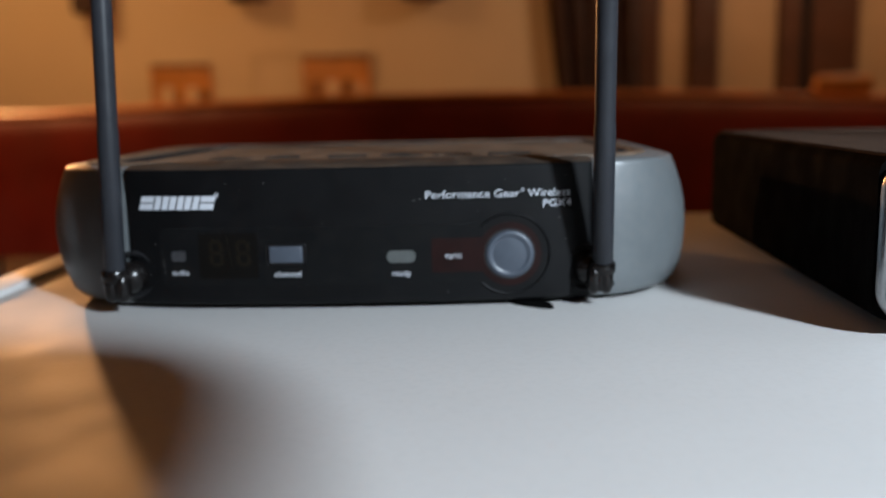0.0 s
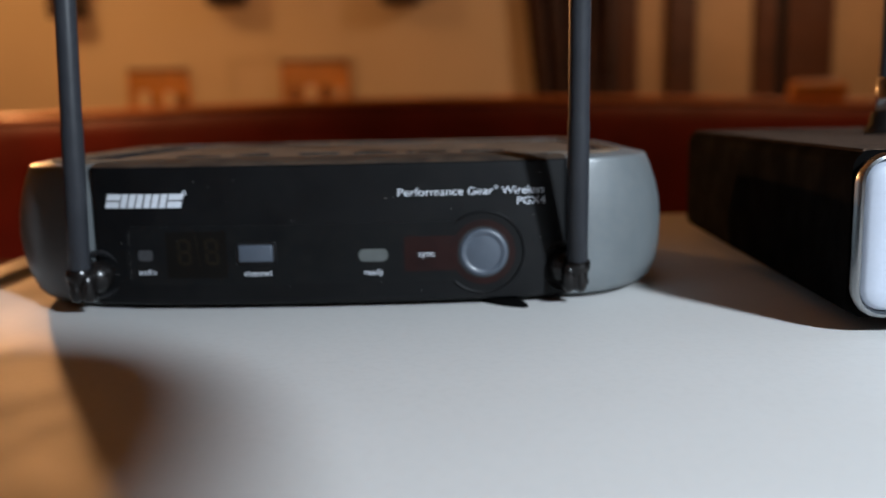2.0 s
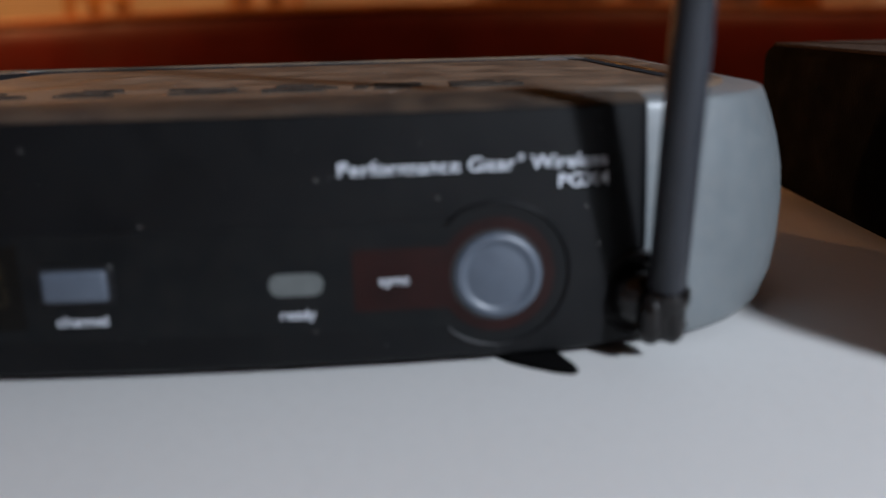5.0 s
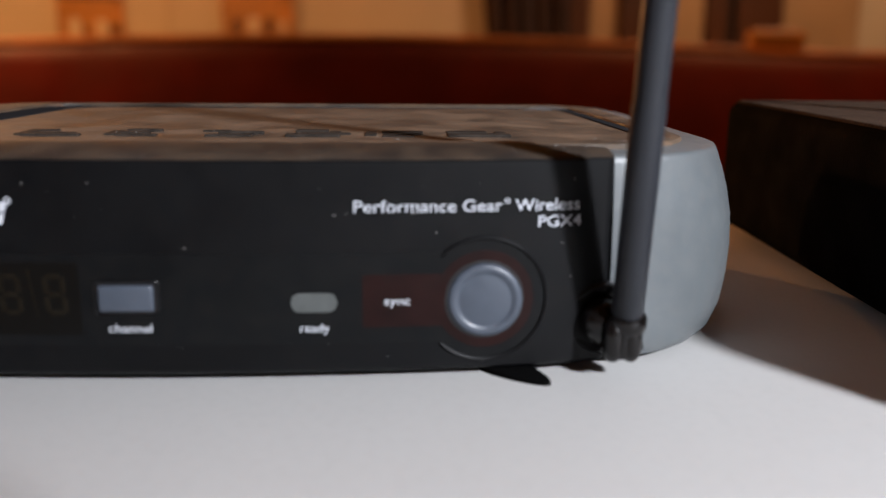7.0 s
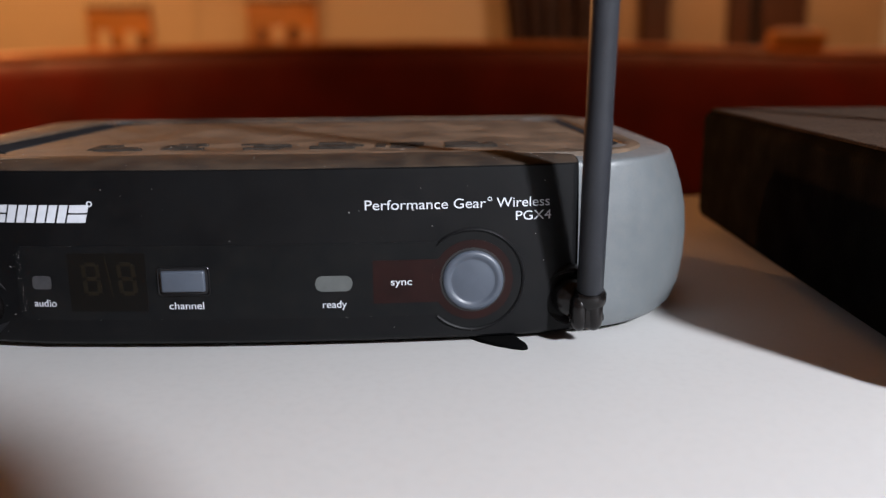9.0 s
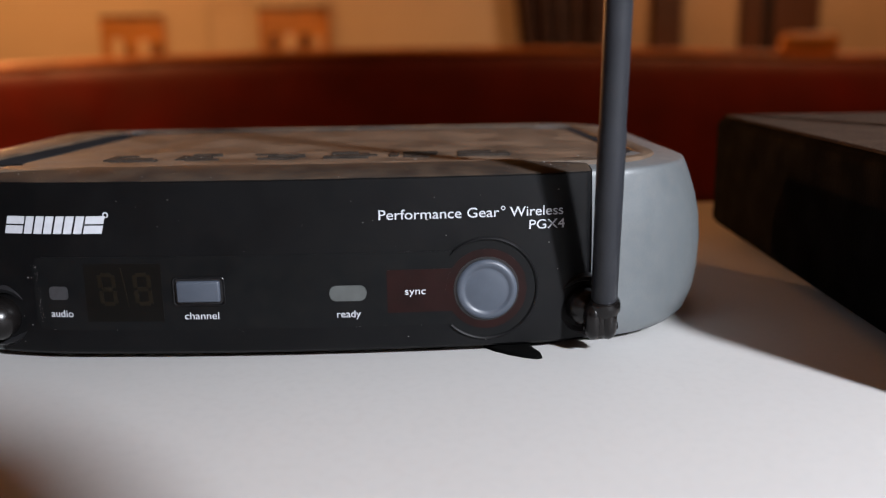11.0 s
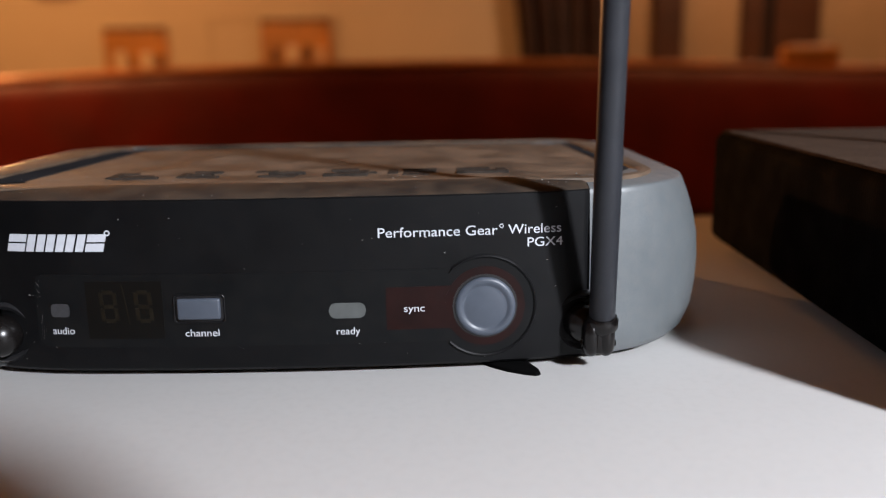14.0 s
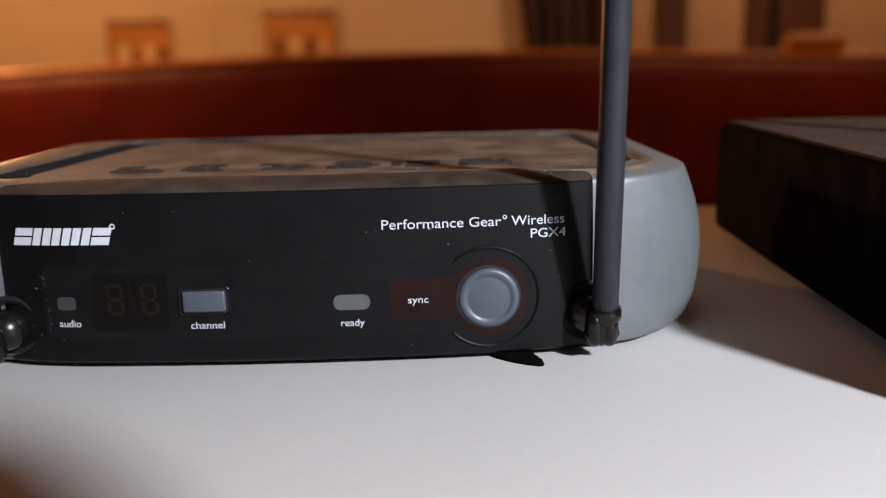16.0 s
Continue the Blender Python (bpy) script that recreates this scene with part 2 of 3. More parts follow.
LEVELS = [(0.0029, 0.0072, 0.0014), (0.0034, 0.0054, 0.0004), (0.005, 0.0030, 0), (0.009, 0.0012, 0), (0.014, 0.0004, 0), (0.020, 0.0001, 0),
          (0.026, 0.0005, 0.0002), (0.031, 0.0016, 0.0006), (0.035, 0.0029, 0.0011), (0.0380, 0.0041, 0.0014), (0.0389, 0.0045, 0.0016), (0.0393, 0.0048, 0.0019), (0.0395, 0.0053, 0.0024), (0.0402, 0.0088, 0.0062), (0.0409, 0.0124, 0.0100)]

# one end is tucked in more towards its foot
TUCK = [0.0020, 0.0020, 0.0018, 0.0012, 0.0006]
TUCKED = [(z, ins + (TUCK[k] if k < len(TUCK) else 0), back) for k, (z, ins, back) in enumerate(LEVELS)]

receiver = thing("wireless_receiver", "dusty black and grey wireless microphone receiver, switched off", "receiver", (0.0035, 0, 0))

# inner case
rows = []
for z, ins, back in TUCKED:
    right = [(x - 0.0007, y + (0.0007 if y < 0.05 else -0.0007)) for x, y in side_points(ins, back)]
    front = [(JOINT * i / 12, bow(JOINT * i / 12) + back + 0.0012) for i in range(12)]
    half = front + right
    full = half + [(-x, y) for x, y in reversed(half[1:])]
    rows.append([(x, y, min(z - 0.0004, 0.0382)) for x, y in full])
part("case", loft(rows, True, True), M_BODY, receiver, smooth=True)

# grey end caps
for sgn in (1, -1):
    rows = []
    for z, ins, back in LEVELS if sgn > 0 else TUCKED:
        pts = side_points(ins, back)
        pts = [(JOINT, pts[0][1] + 0.0012)] + pts
        rows.append([(sgn * x, y, z) for x, y in pts])
    rows.append([(sgn * (x - 0.004), y + (0.004 if y < 0.05 else -0.004 if y > DEEP - 0.02 else 0), 0.0404) for (x, y) in side_points(0.0124, 0.0100)[:1] + side_points(0.0124, 0.0100)])
    rows.append([(p[0], p[1], 0.0394) for p in rows[-1]])
    part("end_cap", loft(rows), M_CAP, receiver, "grey moulded plastic end cap", smooth=True)

# black front panel with its chamfered upper edge
END = JOINT - 0.0004
COLS = [-END, -END + 0.0002, -END + 0.0005, -END + 0.0009] + [(END - 0.0013) * (i / 24 - 1) for i in range(49)] + [END - 0.0009, END - 0.0005, END - 0.0002, END]


def turned(u):
    """The panel's small radius at its two ends."""
    return 0.0007 * max(0.0, (abs(u) - END + 0.0011) / 0.0011) ** 2


rows = []
for z, back in ((0.0031, 0.004), (0.0031, 0.0006), (0.0037, 0.0), (0.012, 0.0), (0.026, 0.0), (0.0391, 0.0), (0.0393, 0.0002), (0.0393, 0.004)):
    rows.append([(u, bow(u) + turned(u) + back - 0.0002, z) for u in COLS])
part("front_panel", loft(rows), M_PANEL, receiver, "glossy black front panel with fine dust", smooth=True)

rows = [[(u, bow(u) + turned(u) + back - 0.0002, z) for u in COLS] for z, back in ((0.0385, 0.002), (0.0394, 0.00015), (0.0396, 0.0004), (0.0410, 0.0095), (0.0411, 0.0110), (0.0400, 0.0120))]
part("top_bevel", loft(rows), M_BEVEL, receiver, "dusty bevel above the front panel", smooth=True)
# dusty top plate, painted rim shade beside it, sunk marks
TOP_Z = 0.0410


def plate_outline(inset, r):
    x0, x1, y0, y1 = -0.0815 + inset, 0.0815 - inset, 0.0065 + inset, 0.1065 - inset
    pts = []
    for cx, cy, a0, rr in ((x1 - r * 1.6, y0 + r * 1.6, -90, r * 1.6), (x1 - r, y1 - r, 0, r), (x0 + r, y1 - r, 90, r), (x0 + r * 1.6, y0 + r * 1.6, 180, r * 1.6)):
        for i in range(9):
            a = radians(a0 + 90 * i / 8)
            pts.append((cx + rr * math.cos(a), cy + rr * math.sin(a)))
    return pts


def tray_outline(inset):
    pts = []
    for cx, cy, a0, r in ((0.0775, 0.0105, -90, 0.012), (0.0750, 0.1045, 0, 0.010), (-0.0690, 0.1045, 90, 0.010), (-0.0735, 0.0105, 180, 0.012)):
        sx, sy = (1 if cx > 0 else -1), (1 if cy > 0.05 else -1)
        for k in range(9):
            a = radians(a0 + 90 * k / 8)
            pts.append((cx - sx * (r + inset) + r * math.cos(a), cy - sy * (r + inset) + r * math.sin(a)))
    return pts


outer = plate_outline(0.0, 0.012)
rows = [[(x, y, 0.0400) for x, y in outer], [(x, y, 0.0409) for x, y in plate_outline(0.0006, 0.012)], [(x, y, 0.0411) for x, y in plate_outline(0.0018, 0.012)]]
rows += [[(x, y, z) for x, y in tray_outline(i)] for i, z in ((-0.0004, 0.0411), (0.0003, 0.0408), (0.0005, 0.0400))]
part("top_rim", loft(rows, True), M_TOP, receiver, "raised dusty rim of the top", smooth=True)
rows = [[(x, y, z) for x, y in tray_outline(i)] for i, z in ((0.0001, 0.0395), (0.0002, 0.0402), (0.006, 0.0403))]
part("top_plate", loft(rows, True, True), M_TOP, receiver, "sunk black top plate under a film of brown dust", smooth=True)
# painted shade of the rim, just inside it, at the back and both ends
bm = loft([[(x, y, z) for x, y in tray_outline(k)] for k, z in ((0.0006, 0.04035), (0.0007, 0.0405))]
          + [[(x + 0.0058 * min(1.0, max(0.0, (-x - 0.03) / 0.03)), y, z) for x, y in tray_outline(k)] for k, z in ((0.0034, 0.0405), (0.0035, 0.04035))], True)
bmesh.ops.delete(bm, geom=[f for f in bm.faces if f.calc_center_median().y < 0.019], context="FACES")
part("rim_shade_band", bm, M_RIM_SHADE, receiver, "dark band painted as the rim's shade on the top plate")
rng = random.Random(11)
for k in range(6):
    x = -0.047 + k * 0.0165
    bm = bmesh.new()
    for y0, deep in ((0.0238, 0.0020), (0.0278, 0.0016), (0.0322, 0.0022)):
        a, z = rng.uniform(0.0, 0.005), rng.uniform(0.0, 0.0004)
        w = rng.uniform(0.005, 0.0125 - a * 0.6)
        box(x + a, x + a + w, y0 + rng.uniform(-0.0008, 0.0008), y0 + deep * rng.uniform(0.7, 1.3), 0.0398, 0.0405 + z, 0.00025, bm=bm)
    side = x + rng.choice((0.0004, 0.0098))
    box(side, side + 0.0024, 0.0254, 0.0326, 0.0398, 0.0406, 0.00025, bm=bm)
    part("embossed_mark", bm, M_MARK, receiver, "dark raised block of a moulded mark")

def face(u0, u1, low, high, back, front, n=24, bm=None):
    """A thin raised shape on the bowed front: bounds low(u) and high(u), from back to front millimetres proud."""
    own = bm or bmesh.new()
    prev = None
    for i in range(n + 1):
        u = u0 + (u1 - u0) * i / n
        a, b = low(u), high(u)
        y0, y1 = bow(u) - back / 1000, bow(u) - front / 1000
        col = [own.verts.new(p) for p in ((u, y0, a), (u, y1, a), (u, y1, b), (u, y0, b))]
        if prev:
            for k in range(3):
                own.faces.new((prev[k], col[k], col[k + 1], prev[k + 1]))
        else:
            own.faces.new(col)
        prev = col
    own.faces.new(prev)
    return own


def rounded(u0, u1, z0, z1, r):
    def cut(u):
        d = max(0.0, r - (u - u0), r - (u1 - u))
        return r - math.sqrt(max(0.0, r * r - d * d))
    return (u0, u1, lambda u: z0 + cut(u), lambda u: z1 - cut(u))


def disc(u, z, r):
    h = lambda v: math.sqrt(max(0.0, r * r - (v - u) ** 2))
    return (u - r, u + r, lambda v: z - h(v), lambda v: z + h(v))


BTN_U, BTN_Z = 0.0402, 0.0157
S_LO, S_HI = 0.0084, 0.0240


def keyhole(grow):
    r = 0.0104 + grow

    def reach(u):
        return math.sqrt(max(0.0, r * r - (u - BTN_U) ** 2)) if abs(u - BTN_U) < r else -1
    left = -0.0535 - grow

    def cut(u):
        d = max(0.0, 0.0022 - (u - left))
        return 0.0022 - math.sqrt(max(0.0, 0.0022 ** 2 - d * d))
    low = lambda u: min(S_LO - grow + cut(u) if u < BTN_U - 0.002 else 9, BTN_Z - reach(u) if reach(u) >= 0 else 9)
    high = lambda u: max(S_HI + grow - cut(u) if u < BTN_U - 0.002 else -9, BTN_Z + reach(u) if reach(u) >= 0 else -9)
    return (left, BTN_U + r - 0.00002, low, high)


part("window_seam", face(*keyhole(0.00050), -0.1, 0.16, 150), M_SEAM, receiver, "fine dark seam round the window")
window = part("control_window", face(*keyhole(0.0), 0.1, 0.30, 150), M_STRIP, receiver, "smoked dark grey control window")
M_RIM = material("polished_black_rim", (0.006, 0.006, 0.0065), 0.4, spec=0.22)
bm = lathe([(0.0103, 0.0), (0.0104, 0.0005), (0.01065, 0.0007), (0.0109, 0.0005), (0.0110, 0.0)], 64, "Y", (BTN_U, bow(BTN_U) - 0.0001, BTN_Z))
bmesh.ops.delete(bm, geom=[f for f in bm.faces if len(f.verts) > 4 or f.calc_center_median().x < BTN_U - 0.0072], context="FACES")
for v in bm.verts:
    v.co.y += bow(v.co.x) - bow(BTN_U)
part("window_rim", bm, M_RIM, receiver, "polished black ring round the button", smooth=True)
M_EDGE = material("polished_black_edge", (0.004, 0.004, 0.0045), 0.34, spec=0.3)


def frame_loop(hw, hh, r, y):
    pts = []
    for sx, sz, a0 in ((1, -1, -90), (1, 1, 0), (-1, 1, 90), (-1, -1, 180)):
        for k in range(5):
            a = radians(a0 + 22.5 * k)
            x = -0.01895 + sx * (hw - r) + r * math.cos(a)
            pts.append((x, bow(x) - y, 0.01665 + sz * (hh - r) + r * math.sin(a)))
    return pts


rim_rows = ((0.00535, 0.0031, 0.0009, 0.0002), (0.00535, 0.0031, 0.0009, 0.00055), (0.00525, 0.0030, 0.0008, 0.00062), (0.00512, 0.00287, 0.0007, 0.00060), (0.00490, 0.00265, 0.0006, 0.00036))
part("button_rim", loft([frame_loop(*r) for r in rim_rows], True), M_EDGE, window, "polished rim round the oblong button", smooth=True)
part("red_patch", face(0.0196, 0.0335, lambda u: 0.0112, lambda u: 0.0203, 0.2, 0.33, 10), M_RED, window, "dark red translucent field")
part("red_ring", face(*disc(BTN_U, BTN_Z, 0.0085), 0.2, 0.36, 40), M_RED, window, "dark red translucent ring round the button")
part("display", face(-0.0425, -0.0265, lambda u: 0.0103, lambda u: 0.0226, 0.2, 0.33, 10), M_DISPLAY, window, "unlit two-digit amber display")


def seven_segment(u, z, w, h):
    t = w * 0.23
    spots = [(u - w / 2 + t * 0.9, u + w / 2 - t * 0.9, zz, zz + t) for zz in (z - h / 2, z - t / 2, z + h / 2 - t)]
    for uu in (u - w / 2, u + w / 2 - t):
        spots += [(uu, uu + t, z - h / 2 + t * 0.6, z - t * 0.4), (uu, uu + t, z + t * 0.4, z + h / 2 - t * 0.6)]
    for u0, u1, z0, z1 in spots:
        bm = face(u0, u1, lambda v: z0, lambda v: z1, 0.3, 0.36, 1)
        for v in bm.verts:
            v.co.x -= (v.co.z - z) * 0.05
        part("segment", bm, M_SEGMENT, window, "unlit amber segment of a digit")


for u in (-0.0378, -0.0305):
    seven_segment(u, 0.0172, 0.0037, 0.0070)
bm = face(-0.0343, -0.03405, lambda u: 0.0128, lambda u: 0.0217, 0.3, 0.36, 1)
for v in bm.verts:
    v.co.x -= (v.co.z - 0.0172) * 0.14
part("divider", bm, M_SEGMENT, window)
part("audio_light", face(*rounded(-0.0502, -0.0462, 0.0150, 0.0178, 0.0008), 0.2, 0.42), M_LED_DIM, window, "small unlit indicator lens")
part("ready_light", face(*rounded(0.0077, 0.0154, 0.0140, 0.0173, 0.00155), 0.2, 0.42, 30), M_LED, window, "unlit milky oval indicator lens")
part("button_surround", face(*rounded(-0.0239, -0.0140, 0.01395, 0.01935, 0.0009), 0.2, 0.40), M_GROOVE, window)
bm = box(-0.00445, 0.00445, -0.0006, 0.0006, -0.00225, 0.00225, 0.0005, 3)
bm.transform(Matrix.Translation((-0.01895, bow(-0.019) - 0.00075, 0.0167)))
part("channel_button", bm, M_BUTTON, window, "rounded oblong blue-grey push button", smooth=True)
part("button_surround", face(*disc(BTN_U, BTN_Z, 0.00685), 0.3, 0.45, 40), M_GROOVE, window)
bm = lathe([(0.0063, 0.0), (0.0063, 0.0009), (0.0060, 0.00125), (0.0055, 0.00138), (0.0050, 0.00128), (0.0047, 0.00105), (0.0044, 0.00098), (0.0040, 0.00110), (0.0001, 0.00118)], 64, "Y", (BTN_U, bow(BTN_U) - 0.0002, BTN_Z))
part("sync_button", bm, M_BUTTON, window, "round blue-grey push button with a ringed rim", smooth=True)


def lettering(text, u, z, width, height, parent, lift=0.0, font_gap=1.0, align="CENTER"):
    """Printed words of the given width and capital height, laid on the bowed front."""
    cu = bpy.data.curves.new("lettering", "FONT")
    cu.body, cu.align_x, cu.space_character, cu.offset = text, "LEFT", font_gap, 0.0
    tmp = new("lettering_source", cu)
    me = bpy.data.meshes.new_from_object(tmp.evaluated_get(bpy.context.evaluated_depsgraph_get()))
    bpy.data.objects.remove(tmp)
    bpy.data.curves.remove(cu)
    bm = bmesh.new()
    bm.from_mesh(me)
    bpy.data.meshes.remove(me)
    xs = [v.co.x for v in bm.verts]
    x0, x1 = min(xs), max(xs)
    sx, sz = width / (x1 - x0), height / 0.69
    start = u - width / 2 if align == "CENTER" else u
    for v in bm.verts:
        uu = start + (v.co.x - x0) * sx
        v.co = Vector((uu, bow(uu) - 0.00034 - lift, z + v.co.y * sz))
    solid = bmesh.ops.extrude_face_region(bm, geom=bm.faces[:])
    for v in solid["geom"]:
        if isinstance(v, bmesh.types.BMVert):
            v.co.y += 0.00012
    return part("lettering", bm, M_PRINT, parent, "white printed lettering")


panel_print = [o for o in receiver.children if o.name.startswith("front_panel")][0]
lettering("audio", -0.0479, 0.0113, 0.0047, 0.0015, window)
lettering("channel", -0.0187, 0.0107, 0.0071, 0.0015, window)
lettering("ready", 0.0116, 0.0105, 0.0049, 0.0015, window)
lettering("sync", 0.0254, 0.0150, 0.0043, 0.0015, window, 0.00006)
lettering("Performance Gear", 0.0183, 0.0308, 0.0246, 0.0020, panel_print, -0.0001, align="LEFT")
lettering("Wireless", 0.0451, 0.0308, 0.0112, 0.0020, panel_print, -0.0001, align="LEFT")
lettering("PGX4", 0.0529, 0.0280, 0.0075, 0.0019, panel_print, -0.0001)
part("small_ring", loft([[(0.0437 + r * math.cos(a), bow(0.042) - d, 0.0326 + r * math.sin(a)) for a in [2 * math.pi * i / 16 for i in range(16)]] for r, d in ((0.00028, 0.0002), (0.00028, 0.0003), (0.00045, 0.0003), (0.00045, 0.0002))], True), M_PRINT, panel_print)
# maker's mark as five plain slanted blocks
for k, (w, notch) in enumerate(((0.0038, 1), (0.0038, 2), (0.0038, 2), (0.0038, 2), (0.0038, 1))):
    u0 = -0.0585 + k * 0.0042
    bm = bmesh.new()
    lean = 0.0010
    bars = ((0, 1, 0, .46), (0, 1, .56, 1)) if notch != 2 else ((0, .44, 0, 1), (.56, 1, 0, 1))
    for a, b, c, d in bars:
        lo, hi = 0.0289 + 0.0036 * c, 0.0289 + 0.0036 * d
        verts = []
        for y in (0.0001, 0.00028):
            for uu, zz in ((a, lo), (b, lo), (b, hi), (a, hi)):
                x = u0 + w * uu + lean * (zz - 0.0289) / 0.0036
                verts.append(bm.verts.new((x, bow(x) - y - 0.0001, zz)))
        for f in ((0, 1, 2, 3), (4, 5, 6, 7), (0, 1, 5, 4), (1, 2, 6, 5), (2, 3, 7, 6), (3, 0, 4, 7)):
            bm.faces.new([verts[i] for i in f])
    part("printed_mark", bm, M_PRINT, panel_print, "white printed block of the maker's mark")
part("small_ring", loft([[(-0.0368 + r * math.cos(a), bow(0.037) - d, 0.0327 + r * math.sin(a)) for a in [2 * math.pi * i / 16 for i in range(16)]] for r, d in ((0.00035, 0.0002), (0.00035, 0.0003), (0.0006, 0.0003), (0.0006, 0.0002))], True), M_PRINT, panel_print)

# hinged antennas at the front corners
FORK_LOW = 0.0050
for sgn, ax, ay, lean, tilt in ((1, 0.0644, -0.0045, 14.0, -1.9), (-1, -0.0643, -0.0058, 3.0, 3.2)):
    ant = thing("antenna", "dark grey rod antenna on a glossy black hinge", "antenna")
    ant.parent = receiver
    del ant["category"]
    ant.matrix_basis = Matrix.Translation((ax, ay, 0))
    swing = Matrix.Translation((0, 0, 0.011)) @ pose(0, 0, 0, lean, tilt, 0) @ Matrix.Translation((0, 0, -0.011))
    bm = lathe([(0.0022, 0.0132), (0.0027, 0.0140), (0.0027, 0.050), (0.00255, 0.051), (0.00255, 0.196), (0.0018, 0.199), (0.0006, 0.200)], 28)
    bm.transform(swing)
    part("rod", bm, M_ROD, ant, smooth=True)
    wall = 0.0014 - ay
    part("socket", lathe([(0.0066, -wall), (0.0066, 0.0012 - wall), (0.0060, 0.0020 - wall), (0.0052, 0.0016 - wall), (0.0046, -wall)], 36, "Y", (-sgn * 0.0030, 0, 0.0112)), M_GROOVE, ant, smooth=True)
    ball = [(0.0043, -wall)] + [(0.0044 * math.cos(radians(a)), -0.0040 + 0.0044 * math.sin(radians(a))) for a in range(-20, 88, 8)] + [(0.0002, 0.0004)]
    part("barrel", lathe(ball, 36, "Y", (-sgn * 0.0030, 0.0, 0.0110)), M_HINGE, ant, "rounded glossy black swivel", smooth=True)
    drift = -sgn * 0.0008
    for off in (drift - 0.00155, drift + 0.00155):
        lobe = [(0.0001, FORK_LOW)] + [(0.0019 * math.cos(radians(a)), FORK_LOW + 0.0026 + 0.0026 * math.sin(radians(a))) for a in range(-80, 1, 10)]
        lobe += [(0.00195, FORK_LOW + 0.0050), (0.0018, 0.0116), (0.0012, 0.0126), (0.0001, 0.0129)]
        bm = lathe(lobe, 28, at=(off, 0, 0))
        for v in bm.verts:
            v.co.y = v.co.y * 1.3 - 0.0006
        part("fork_prong", bm, M_HINGE, ant, "glossy smoked black prong of the hinge", smooth=True)
    part("tongue", box(drift - 0.0012, drift + 0.0012, -0.0026, 0.0020, FORK_LOW + 0.0008, 0.0122, 0.0008, 3), M_HINGE, ant, smooth=True)
    bm = lathe([(0.0012, 0.0100), (0.0029, 0.0104), (0.0034, 0.0114), (0.0034, 0.0130), (0.0030, 0.0138), (0.0020, 0.0141)], 28)
    bm.transform(swing)
    part("collar", bm, M_HINGE, ant, "glossy black collar under the rod", smooth=True)
    part("hinge_pin", lathe([(0.0008, -0.0036), (0.0008, 0.0036)], 14, "X", (drift, -0.0006, 0.0078)), M_HINGE, ant)

# three feet in their places; a flat black wedge imitates a shadow under the front
for fx, fy in ((-0.062, 0.016), (-0.062, 0.094), (0.062, 0.094)):
    part("foot_or_shade", lathe([(0.0052, TABLE_Z), (0.0055, TABLE_Z + 0.0004), (0.0050, 0.0028)], 20, at=(fx, fy, 0)), M_FOOT_SHADE, receiver)
shade_wedge = ((0.0395, 0.0010), (0.0418, -0.0020), (0.0448, -0.0046), (0.0480, -0.0066), (0.0503, -0.0075), (0.0514, -0.0071), (0.0513, -0.0052), (0.0502, -0.0022), (0.0490, 0.0020), (0.0440, 0.0040))
bm = loft([[(0.0465 + (x - 0.0465) * k, -0.0015 + (y + 0.0015) * k, z) for x, y in shade_wedge] for k, z in ((0.97, TABLE_Z), (1.0, TABLE_Z + 0.0003), (0.97, TABLE_Z + 0.0008), (0.80, TABLE_Z + 0.0012))], True, True)
part("foot_or_shade", bm, M_FOOT_SHADE, receiver, "flat black wedge in place of a shadow under the front edge", smooth=True)

# dust specks on the front and top
rng = random.Random(5)
bm = bmesh.new()
for k in range(95):
    s = rng.uniform(0.00004, 0.00012) * (1.6 if k % 23 == 0 else 1)
    if k < 45:
        u = rng.uniform(-0.058, 0.058)
        c = Vector((u, bow(u) - 0.0002, rng.uniform(0.004, 0.0375)))
    elif k < 62:
        u, f = rng.uniform(-0.058, 0.058), rng.random()
        c = Vector((u, bow(u) + 0.0090 * f, 0.0397 + 0.0013 * f))
    else:
        c = Vector((rng.uniform(-0.064, 0.064), rng.uniform(0.016, 0.09), 0.0403))
    bmesh.ops.create_icosphere(bm, subdivisions=1, radius=s, matrix=Matrix.Translation(c) @ Matrix.Diagonal((rng.uniform(0.7, 2.2), 0.7, rng.uniform(0.6, 1.2), 1)))
for k in range(46):
    z = 0.0095 + 0.0135 * rng.random()
    u = -0.0528 + rng.gauss(0, 0.00035) + (0.0235 - z) * 0.05
    bmesh.ops.create_icosphere(bm, subdivisions=1, radius=rng.uniform(0.00002, 0.00006), matrix=Matrix.Translation((u, bow(u) - 0.00031, z)) @ Matrix.Diagonal((0.8, 0.5, rng.uniform(0.8, 2.6), 1)))
for k in range(26):
    u = rng.uniform(-0.05, 0.03)
    bmesh.ops.create_icosphere(bm, subdivisions=1, radius=rng.uniform(0.00002, 0.00005), matrix=Matrix.Translation((u, bow(u) - 0.00031, rng.choice((0.0084, 0.0240)) + rng.gauss(0, 0.00008))) @ Matrix.Diagonal((rng.uniform(0.8, 3.5), 0.5, 0.7, 1)))
for k in range(60):
    c = Vector((rng.uniform(-0.07, 0.07), rng.uniform(0.0, 0.03), 0.0411 if rng.random() < 0.4 else 0.0404))
    bmesh.ops.create_icosphere(bm, subdivisions=1, radius=rng.uniform(0.00004, 0.00011), matrix=Matrix.Translation(c) @ Matrix.Diagonal((rng.uniform(0.7, 2.2), 0.8, 0.8, 1)))
tagged(part("dust", bm, M_SPECK, receiver, "pale dust specks"), kind="stuff")

# ---------------------------------------------------------------- second receiver
second = thing("wireless_receiver", "black textured receiver with a pale silver faceplate in a silver bezel", "receiver", (0.1222, -0.0415, TABLE_Z), -2.6)
